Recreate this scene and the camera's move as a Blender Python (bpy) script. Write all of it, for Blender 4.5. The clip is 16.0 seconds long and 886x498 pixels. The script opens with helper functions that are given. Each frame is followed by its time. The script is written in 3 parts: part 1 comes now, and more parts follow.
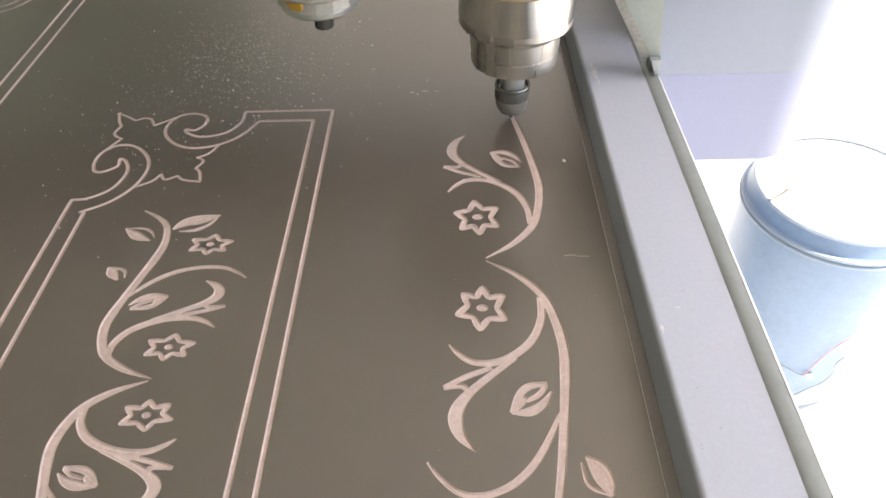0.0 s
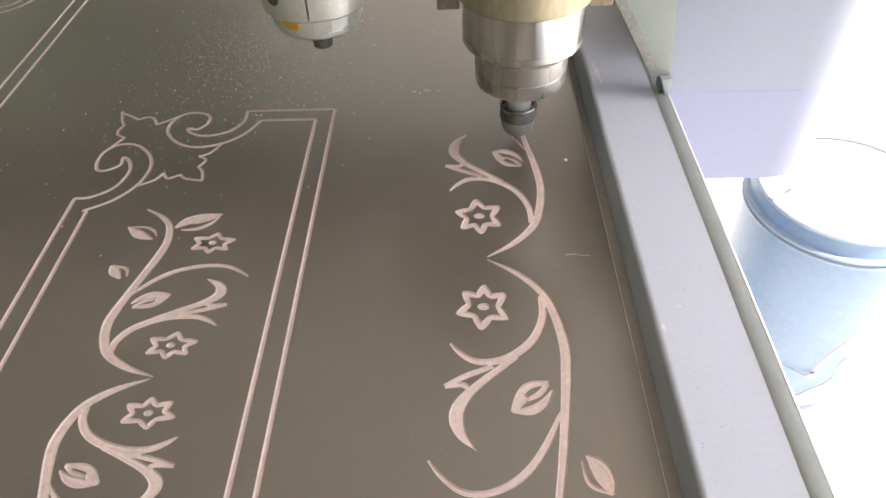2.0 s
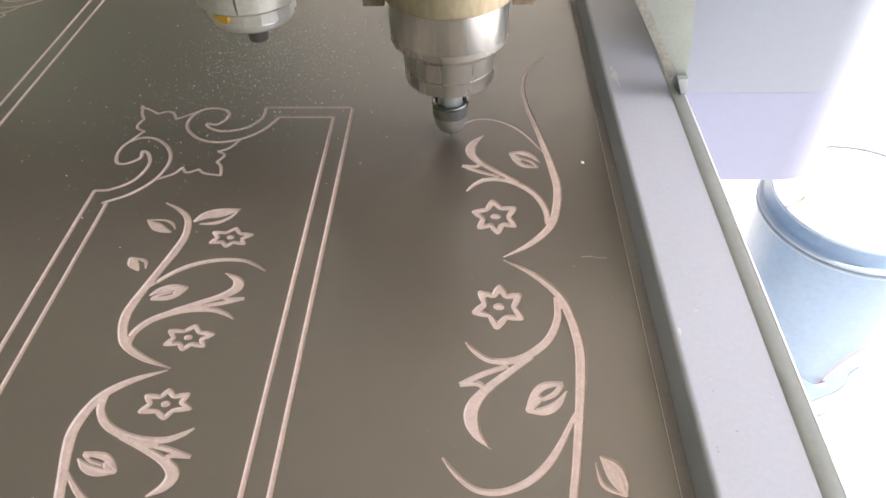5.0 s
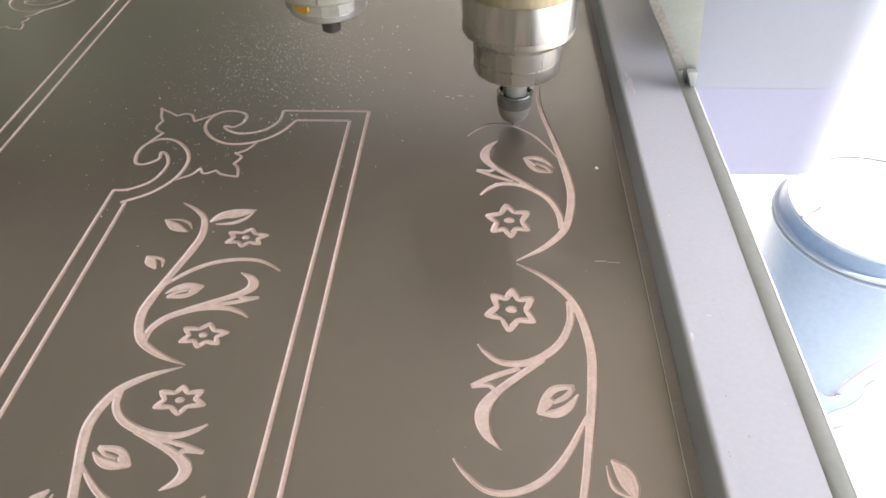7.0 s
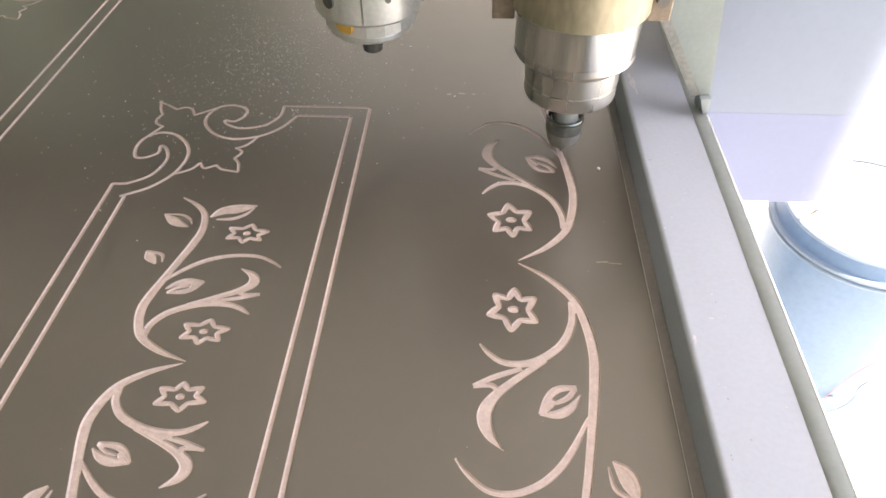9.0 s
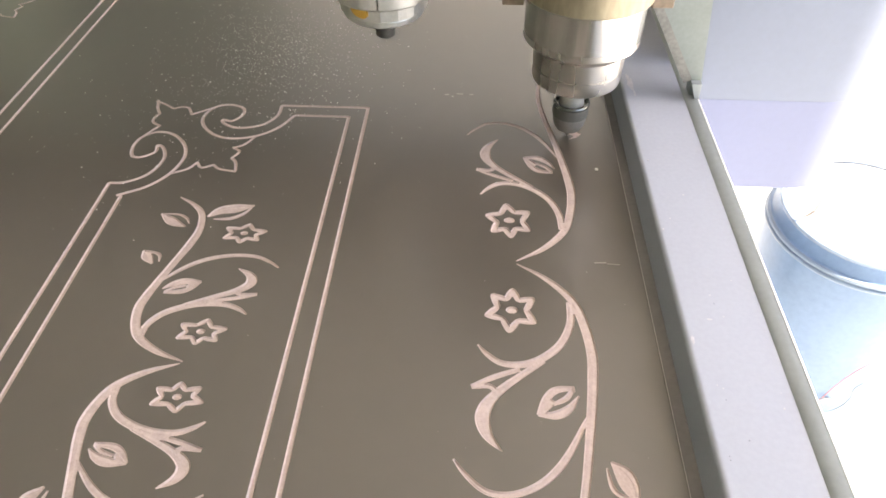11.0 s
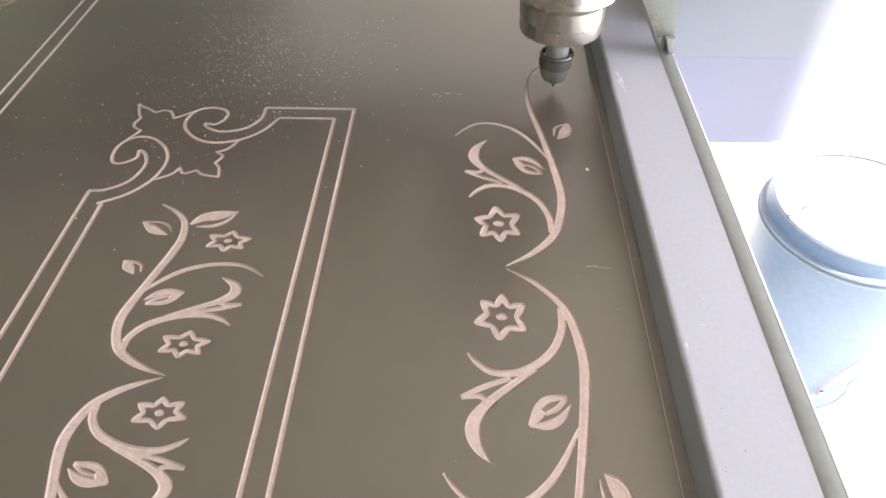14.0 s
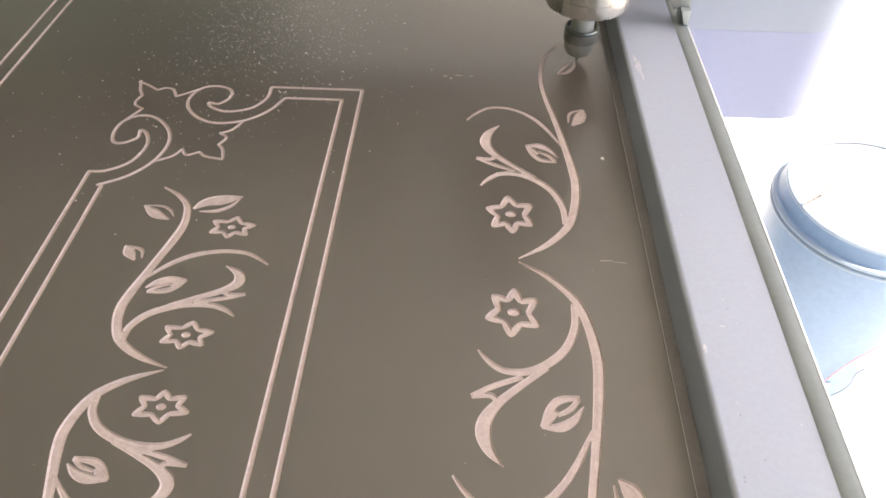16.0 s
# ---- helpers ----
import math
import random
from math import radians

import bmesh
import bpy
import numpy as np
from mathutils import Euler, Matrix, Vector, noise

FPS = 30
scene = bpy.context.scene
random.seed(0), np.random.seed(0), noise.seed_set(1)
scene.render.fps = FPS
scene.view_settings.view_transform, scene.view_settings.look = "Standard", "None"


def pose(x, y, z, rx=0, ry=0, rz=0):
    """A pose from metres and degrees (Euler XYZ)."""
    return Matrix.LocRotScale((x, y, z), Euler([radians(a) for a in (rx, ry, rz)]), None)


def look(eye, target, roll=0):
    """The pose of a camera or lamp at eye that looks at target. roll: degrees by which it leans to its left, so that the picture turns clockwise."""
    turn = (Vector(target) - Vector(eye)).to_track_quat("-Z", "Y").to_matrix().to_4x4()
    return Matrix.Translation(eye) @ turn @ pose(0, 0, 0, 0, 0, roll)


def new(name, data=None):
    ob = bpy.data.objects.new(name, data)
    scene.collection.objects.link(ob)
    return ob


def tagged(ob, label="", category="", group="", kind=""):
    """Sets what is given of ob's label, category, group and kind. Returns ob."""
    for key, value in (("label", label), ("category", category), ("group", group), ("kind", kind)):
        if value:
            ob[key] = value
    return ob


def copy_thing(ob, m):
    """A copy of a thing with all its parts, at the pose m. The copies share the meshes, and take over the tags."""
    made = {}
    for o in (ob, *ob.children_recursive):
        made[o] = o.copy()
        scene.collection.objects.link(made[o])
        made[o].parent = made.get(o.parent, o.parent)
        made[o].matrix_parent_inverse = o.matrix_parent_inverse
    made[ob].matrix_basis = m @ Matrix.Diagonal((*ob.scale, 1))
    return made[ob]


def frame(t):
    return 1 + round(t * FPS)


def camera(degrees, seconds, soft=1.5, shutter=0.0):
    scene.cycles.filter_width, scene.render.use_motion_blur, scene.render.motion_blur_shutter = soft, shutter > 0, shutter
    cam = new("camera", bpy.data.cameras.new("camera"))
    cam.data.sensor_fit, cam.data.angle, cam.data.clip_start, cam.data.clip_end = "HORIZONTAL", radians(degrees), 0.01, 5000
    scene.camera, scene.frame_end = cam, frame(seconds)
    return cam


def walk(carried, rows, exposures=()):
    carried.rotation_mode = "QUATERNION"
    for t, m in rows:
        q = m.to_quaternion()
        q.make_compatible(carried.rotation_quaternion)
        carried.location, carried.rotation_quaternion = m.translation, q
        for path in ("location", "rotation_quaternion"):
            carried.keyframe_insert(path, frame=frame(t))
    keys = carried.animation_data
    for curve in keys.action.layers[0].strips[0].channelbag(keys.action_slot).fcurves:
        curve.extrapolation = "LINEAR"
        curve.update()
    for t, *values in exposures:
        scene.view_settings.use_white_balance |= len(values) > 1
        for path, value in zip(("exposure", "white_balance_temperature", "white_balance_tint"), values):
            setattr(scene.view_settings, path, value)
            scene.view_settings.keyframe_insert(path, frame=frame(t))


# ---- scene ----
cam = camera(65.0, 16.0, soft=1.6)
PATH = [
    (0, (0.15685, -0.76603, 1.32119), (0.13692, -0.05549, 0.61780), -2.212),
    (0.5, (0.15410, -0.76822, 1.32134), (0.13487, -0.05649, 0.61915), -1.826),
    (1, (0.15512, -0.76870, 1.32196), (0.13187, -0.05806, 0.61879), -1.982),
    (1.5, (0.15663, -0.76774, 1.32541), (0.13465, -0.05900, 0.62028), -2.186),
    (2, (0.15847, -0.76705, 1.32091), (0.13404, -0.05676, 0.61743), -2.399),
    (2.5, (0.15728, -0.76823, 1.32168), (0.13389, -0.05743, 0.61867), -2.314),
    (3, (0.15457, -0.76856, 1.32055), (0.12937, -0.05762, 0.61776), -1.882),
    (3.5, (0.15421, -0.76988, 1.32185), (0.12848, -0.05837, 0.61965), -1.924),
    (4, (0.15154, -0.76927, 1.32180), (0.12410, -0.05788, 0.61955), -1.933),
    (6.5, (0.14850, -0.77700, 1.32156), (0.09921, -0.05993, 0.62631), -1.733),
    (7, (0.14881, -0.77819, 1.31989), (0.09570, -0.05850, 0.62762), -1.903),
    (7.5, (0.14466, -0.77673, 1.32193), (0.09587, -0.06052, 0.62575), -1.248),
    (8, (0.14800, -0.77831, 1.32047), (0.10035, -0.05837, 0.62808), -1.566),
    (8.5, (0.14612, -0.77570, 1.32169), (0.09932, -0.05940, 0.62547), -1.454),
    (9, (0.13889, -0.77519, 1.32096), (0.09679, -0.05924, 0.62408), -0.546),
    (11.5, (0.13656, -0.77430, 1.32007), (0.10055, -0.05736, 0.62388), -0.056),
    (12, (0.13815, -0.77232, 1.32186), (0.10495, -0.05744, 0.62341), -0.287),
    (12.5, (0.13734, -0.77304, 1.31964), (0.10784, -0.05330, 0.62602), -0.038),
    (13, (0.13858, -0.77154, 1.31836), (0.10759, -0.05096, 0.62568), -0.171),
    (13.5, (0.13896, -0.76537, 1.31959), (0.11005, -0.04956, 0.62189), -0.220),
    (14, (0.14171, -0.75568, 1.31848), (0.11412, -0.04508, 0.61542), -0.432),
    (14.5, (0.13993, -0.74830, 1.31736), (0.11718, -0.04033, 0.61148), -0.252),
    (15, (0.13612, -0.74386, 1.31770), (0.11501, -0.04047, 0.60722), 0.250),
    (15.5, (0.13401, -0.73865, 1.31396), (0.10619, -0.04597, 0.59325), 0.394),
    (16, (0.13069, -0.72969, 1.31559), (0.10398, -0.04592, 0.58639), 0.610),
]
walk(cam, [(t, look(eye, target, roll)) for t, eye, target, roll in PATH],
     exposures=[(t, stops, 7420, 12) for t, stops in ((0, 2.57), (3, 2.66), (7, 2.70), (9, 2.80), (13, 2.74), (15, 2.63), (16, 2.61))])

# ---------------------------------------------------------------- light
world = bpy.data.worlds.new("world")
world.use_nodes = True
scene.world = world
wn = world.node_tree
sky = wn.nodes.new("ShaderNodeTexSky")
sky.sky_type, sky.sun_disc = "NISHITA", False
sky.air_density, sky.dust_density = 1.0, 1.6
SUN_HIGH, SUN_ROUND = radians(58), radians(80)
sky.sun_elevation, sky.sun_rotation = SUN_HIGH, SUN_ROUND
wn.nodes["Background"].inputs["Strength"].default_value = 0.13
wn.links.new(sky.outputs["Color"], wn.nodes["Background"].inputs["Color"])

sun_data = bpy.data.lights.new("sun", "SUN")
sun_data.energy, sun_data.angle, sun_data.color = 3.4, radians(0.6), (1.0, 0.95, 0.88)
sun = new("sun", sun_data)
SUN_WAY = Vector((math.cos(SUN_HIGH) * math.sin(SUN_ROUND), math.cos(SUN_HIGH) * math.cos(SUN_ROUND), math.sin(SUN_HIGH)))
sun.matrix_world = look(SUN_WAY * 8, (0, 0, 0))
scene.view_settings.exposure = 2.3

K = 0.001288          # metres in one unit of the machine's drawings
TOP = 0.82            # height of the panel's upper face


# ---------------------------------------------------------------- materials
def material(name, colour, rough=0.5, metal=0.0, vary=0.15, scale=8.0, grain=60.0, bump=0.0, stretch=(1, 1, 1), spec=0.5,
             coat=0.0):
    """A procedural surface: colour varied at two scales, roughness with it, and fine relief."""
    mat = bpy.data.materials.new(name)
    mat.use_nodes = True
    t = mat.node_tree
    b = t.nodes["Principled BSDF"]
    co = t.nodes.new("ShaderNodeTexCoord")
    mp = t.nodes.new("ShaderNodeMapping")
    mp.inputs["Scale"].default_value = stretch
    t.links.new(co.outputs["Object"], mp.inputs["Vector"])
    big, fine = t.nodes.new("ShaderNodeTexNoise"), t.nodes.new("ShaderNodeTexNoise")
    big.inputs["Scale"].default_value, big.inputs["Detail"].default_value = scale, 6
    fine.inputs["Scale"].default_value, fine.inputs["Detail"].default_value = grain, 4
    for n in (big, fine):
        t.links.new(mp.outputs["Vector"], n.inputs["Vector"])
    both = t.nodes.new("ShaderNodeMath")
    both.operation = "ADD"
    t.links.new(big.outputs["Fac"], both.inputs[0])
    t.links.new(fine.outputs["Fac"], both.inputs[1])
    ramp = t.nodes.new("ShaderNodeMapRange")
    ramp.inputs["From Min"].default_value, ramp.inputs["From Max"].default_value = 0.6, 1.4
    t.links.new(both.outputs[0], ramp.inputs["Value"])
    mix = t.nodes.new("ShaderNodeMix")
    mix.data_type = "RGBA"
    mix.inputs["A"].default_value = (*[c * (1 - vary) for c in colour], 1)
    mix.inputs["B"].default_value = (*[min(1, c * (1 + vary)) for c in colour], 1)
    t.links.new(ramp.outputs["Result"], mix.inputs["Factor"])
    t.links.new(mix.outputs["Result"], b.inputs["Base Color"])
    gloss = t.nodes.new("ShaderNodeMapRange")
    gloss.inputs["To Min"].default_value, gloss.inputs["To Max"].default_value = max(0.02, rough - 0.08), min(1, rough + 0.08)
    t.links.new(big.outputs["Fac"], gloss.inputs["Value"])
    t.links.new(gloss.outputs["Result"], b.inputs["Roughness"])
    b.inputs["Metallic"].default_value = metal
    b.inputs["Specular IOR Level"].default_value = spec
    b.inputs["Coat Weight"].default_value = coat
    if bump:
        bp = t.nodes.new("ShaderNodeBump")
        bp.inputs["Strength"].default_value, bp.inputs["Distance"].default_value = bump, 0.0006
        t.links.new(fine.outputs["Fac"], bp.inputs["Height"])
        t.links.new(bp.outputs["Normal"], b.inputs["Normal"])
    return mat


LAMINATE = material("laminate", (0.0735, 0.0615, 0.0505), 0.33, vary=0.05, scale=3, grain=40, spec=0.85)
MDF = material("mdf", (0.435, 0.351, 0.325), 0.85, vary=0.15, scale=90, grain=420, bump=0.3, spec=0.2)
PAINT = material("machine_paint", (0.33, 0.348, 0.408), 0.55, vary=0.05, scale=6, grain=220, bump=0.08)
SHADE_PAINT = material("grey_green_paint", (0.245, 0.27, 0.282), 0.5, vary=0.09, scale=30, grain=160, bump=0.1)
LILAC = material("lilac_paint", (0.135, 0.155, 0.25), 0.45, vary=0.04, scale=4, grain=120)
PALE_LILAC = material("pale_lilac_paint", (0.135, 0.16, 0.22), 0.45, vary=0.04, scale=4, grain=120)
# Streaks along z in colour and relief imitate reflections on the steel.
STEEL = material("turned_steel", (0.74, 0.72, 0.685), 0.2, 0.94, vary=0.14, scale=40, grain=80, bump=0.85, stretch=(1, 1, 0.02))
DULL_STEEL = material("worn_steel", (0.60, 0.57, 0.53), 0.28, 0.88, vary=0.1, scale=40, grain=90, bump=0.5, stretch=(1, 1, 0.06))
SHAFT = material("bright_shaft", (0.60, 0.58, 0.555), 0.33, 0.5, vary=0.08, scale=60, grain=300)
NUT = material("grey_black_steel", (0.20, 0.19, 0.175), 0.2, 0.7, vary=0.15, scale=60, grain=300)
BRASS = material("cast_clamp", (0.32, 0.27, 0.19), 0.46, 0.5, vary=0.36, scale=24, grain=120, bump=0.15, stretch=(1, 1, 0.35))
LUG = material("tarnished_lug", (0.22, 0.168, 0.128), 0.5, 0.4, vary=0.3, scale=40, grain=160, bump=0.15)
ALLOY = material("milled_alloy", (0.74, 0.715, 0.675), 0.3, 0.65, vary=0.14, scale=24, grain=200, bump=0.05)
BLACK = material("black_oxide", (0.14, 0.13, 0.12), 0.42, 0.5, vary=0.2, scale=60, grain=300)
GREY_NUT = material("grey_steel", (0.27, 0.245, 0.22), 0.5, 0.1, vary=0.15, scale=60, grain=300)
YELLOW = material("yellow_plastic", (0.62, 0.34, 0.06), 0.45, vary=0.08, scale=40)
BLUE = material("blue_plastic", (0.13, 0.21, 0.335), 0.42, vary=0.12, scale=6, grain=90, bump=0.05)
SAWDUST = material("sawdust", (0.50, 0.46, 0.42), 0.95, vary=0.2, scale=40, grain=300, bump=0.5, spec=0.1)
CHALK = material("pale_chip", (0.74, 0.71, 0.67), 0.9, vary=0.2, scale=80, spec=0.2)
DARK_NUT = material("dark_sleeve", (0.13, 0.12, 0.108), 0.42, 0.2, vary=0.15, scale=60, grain=300)
SCRATCH = material("scratched_laminate", (0.27, 0.25, 0.225), 0.45, vary=0.3, scale=300)
SCUFF = material("bare_scuff", (0.44, 0.43, 0.455), 0.6, vary=0.15, scale=200)
CONCRETE = material("pale_concrete", (0.72, 0.71, 0.69), 0.8, vary=0.1, scale=1.5, grain=40, bump=0.2)
PLASTER = material("plaster", (0.14, 0.178, 0.13), 0.9, vary=0.08, scale=1.2, grain=30)
# Bright tone of an added wall that only the panel's reflection shows.
CREAM_WALL = material("cream_wall", (0.84, 0.78, 0.70), 0.9, vary=0.06, scale=1.2, grain=30)
ROOFING = material("roof_sheet", (0.55, 0.525, 0.48), 0.6, vary=0.1, scale=1.2, grain=30)
# Red paled to imitate haze over the lead.
RUBBER = material("red_cable", (0.55, 0.22, 0.22), 0.5, vary=0.1)
DARK_CABLE = material("dark_cable", (0.14, 0.18, 0.2), 0.5, vary=0.1)
PLATE_PAINT = material("pale_green_paint", (0.20, 0.225, 0.218), 0.55, vary=0.1, scale=25, grain=200, bump=0.15)
PALE_BLUE = material("pale_blue_plastic", (0.19, 0.25, 0.33), 0.4, vary=0.1, scale=12, grain=90)
SOOT = material("caked_grime", (0.20, 0.193, 0.183), 0.8, vary=0.3, scale=60, grain=260, bump=0.3)
STRIP_BROWN = material("strip_brown", (0.185, 0.172, 0.168), 0.85, vary=0.12, scale=20, grain=160)
PALE_EDGE = material("worn_board_edge", (0.44, 0.41, 0.385), 0.6, vary=0.3, scale=60, grain=300)
# Near-white tone: the sunlit glint on the guide strip is painted.
GLINT_EDGE = material("painted_glint", (0.85, 0.86, 0.86), 0.5, 0.2, vary=0.08, scale=60)
# Unseen beam and carriage: both tones chosen for reflections in the panel.
BEAM_PAINT = material("pale_beam_paint", (0.32, 0.32, 0.33), 0.5, vary=0.05, scale=5, grain=120)
CARRIAGE = material("dark_carriage_plate", (0.07, 0.068, 0.066), 0.5, 0.2, vary=0.15, scale=20, grain=160)
BED = material("bed_board", (0.17, 0.17, 0.175), 0.8, vary=0.15, scale=10, grain=160)


# ---------------------------------------------------------------- mesh helpers
def finish(name, bm, mat, smooth=False):
    me = bpy.data.meshes.new(name)
    bmesh.ops.recalc_face_normals(bm, faces=bm.faces)
    for f in bm.faces:
        f.smooth = smooth or f.smooth
    bm.to_mesh(me)
    bm.free()
    me.materials.append(mat)
    return me


def part(name, bm, mat, parent, label="", smooth=False):
    ob = new(name, finish(name, bm, mat, smooth))
    ob.parent = parent
    if label:
        tagged(ob, label)
    return ob


def thing(name, at, label, category, kind="", group=""):
    ob = new(name)
    ob.empty_display_size = 0.05
    ob.location = at
    return tagged(ob, label, category, group, kind)


def box(bm, x0, x1, y0, y1, z0, z1, bevel=0.0, segments=2):
    """Adds a box, with bevelled edges, to bm."""
    vs = [bm.verts.new((x, y, z)) for x in (x0, x1) for y in (y0, y1) for z in (z0, z1)]
    fs = [bm.faces.new([vs[i] for i in q]) for q in ((0, 1, 3, 2), (4, 6, 7, 5), (0, 4, 5, 1), (2, 3, 7, 6), (0, 2, 6, 4), (1, 5, 7, 3))]
    if bevel:
        edges = list({e for f in fs for e in f.edges})
        bmesh.ops.bevel(bm, geom=edges, offset=bevel, segments=segments, profile=0.5, affect="EDGES")
    return bm


def boxed(*a, **k):
    return box(bmesh.new(), *a, **k)


def lathe(profile, seg=64, unit=K):
    """Turns (radius, height) points round z, with crisp edges where the profile bends."""
    bm = bmesh.new()
    rings = []
    for r, z in profile:
        if r < 0.05:
            rings.append([bm.verts.new((0, 0, z * unit))] * seg)
        else:
            rings.append([bm.verts.new((r * unit * math.cos(a), r * unit * math.sin(a), z * unit)) for a in (2 * math.pi * i / seg for i in range(seg))])
    for lo, hi in zip(rings, rings[1:]):
        for i in range(seg):
            j = (i + 1) % seg
            quad = list(dict.fromkeys((lo[i], lo[j], hi[j], hi[i])))
            bm.faces.new(quad).smooth = True
    bmesh.ops.recalc_face_normals(bm, faces=bm.faces)
    bm.normal_update()
    for e in bm.edges:
        if len(e.link_faces) == 2 and e.calc_face_angle(0) > radians(24):
            e.smooth = False
    return bm


def turned(name, profile, mat, parent, label="", seg=64, unit=K):
    bm = lathe(profile, seg, unit)
    me = bpy.data.meshes.new(name)
    bmesh.ops.recalc_face_normals(bm, faces=bm.faces)
    bm.to_mesh(me)
    bm.free()
    me.materials.append(mat)
    ob = new(name, me)
    ob.parent = parent
    if label:
        tagged(ob, label)
    return ob


def tube(name, points, radius, mat, parent, seg=8):
    """A cable along points."""
    cu = bpy.data.curves.new(name, "CURVE")
    cu.dimensions, cu.bevel_depth, cu.bevel_resolution = "3D", radius, 3
    sp = cu.splines.new("BEZIER")
    sp.bezier_points.add(len(points) - 1)
    for p, q in zip(sp.bezier_points, points):
        p.co, p.handle_left_type, p.handle_right_type = q, "AUTO", "AUTO"
    cu.materials.append(mat)
    ob = new(name, cu)
    ob.parent = parent
    return ob


# ---------------------------------------------------------------- setting
def soft_bends(bm, limit=24):
    """Shades shallow bends smoothly and keeps the sharper ones crisp."""
    bmesh.ops.recalc_face_normals(bm, faces=bm.faces)
    bm.normal_update()
    for f in bm.faces:
        f.smooth = True
    for e in bm.edges:
        if len(e.link_faces) == 2 and e.calc_face_angle(0) > radians(limit):
            e.smooth = False
    return bm


def setting(name, bm, mat, label, category):
    ob = new(name, finish(name, bm, mat))
    return tagged(ob, label, category, kind="structure")


def build_place():
    bm = bmesh.new()
    vs = [bm.verts.new(p) for p in ((-90, -90, 0), (90, -90, 0), (90, 90, 0), (-90, 90, 0))]
    bm.faces.new(vs)
    setting("ground", bm, CONCRETE, "pale worn concrete floor in strong daylight", "floor")
    # Unseen north and west walls, added; their dark green deepens the panel's reflections.
    setting("wall_north", boxed(-3.2, -1.3, 4.0, 4.2, 0, 4.6), PLASTER, "unseen grey-green wall added to shape light and reflections", "wall")
    # Unseen pale wall, added to brighten what the panel reflects.
    setting("reflected_wall", boxed(-1.3, 2.6, 4.0, 4.2, 0, 4.6), CREAM_WALL, "unseen pale cream wall added to be reflected in the panel", "wall")
    setting("wall_west", boxed(-3.2, -3.0, -3.2, 4.0, 0, 3.2), PLASTER, "unseen grey-green wall added to shape light and reflections", "wall")
    # Unseen wall, added to shut out light from the south.
    setting("wall_south", boxed(-3.2, ROOF_EDGE, -3.4, -3.2, 0, 3.3), PLASTER, "unseen grey-green wall added to shape light and reflections", "wall")
    # Unseen roof, added as a sunshade over the machine.
    setting("ceiling", boxed(-3.2, ROOF_EDGE, -3.2, 3.4, 3.2, 3.3), ROOFING, "unseen grey sheet roof added to keep the sun off the machine", "ceiling")


# Set so that sun meets drum and cover but misses the rail.
ROOF_EDGE = 1.9
build_place()


# ---------------------------------------------------------------- machine bed and rail
def build_bed():
    bed = thing("machine_bed", (0, 0, 0), "grey steel router bed with dark spoil board", "machine bed")
    part("spoil_board", boxed(-1.30, 0.3203, -1.0, 1.9, TOP - 0.045, TOP - 0.0195), BED, bed, "dark dusty spoil board")
    part("frame", boxed(-1.30, 0.3165, -1.0, 1.9, TOP - 0.20, TOP - 0.046, 0.004), PAINT, bed)
    for x in (-1.2, 0.2):
        for y in (-0.9, 1.75):
            part("leg", boxed(x, x + 0.1, y, y + 0.1, 0, TOP - 0.201, 0.004), PAINT, bed)
    return bed


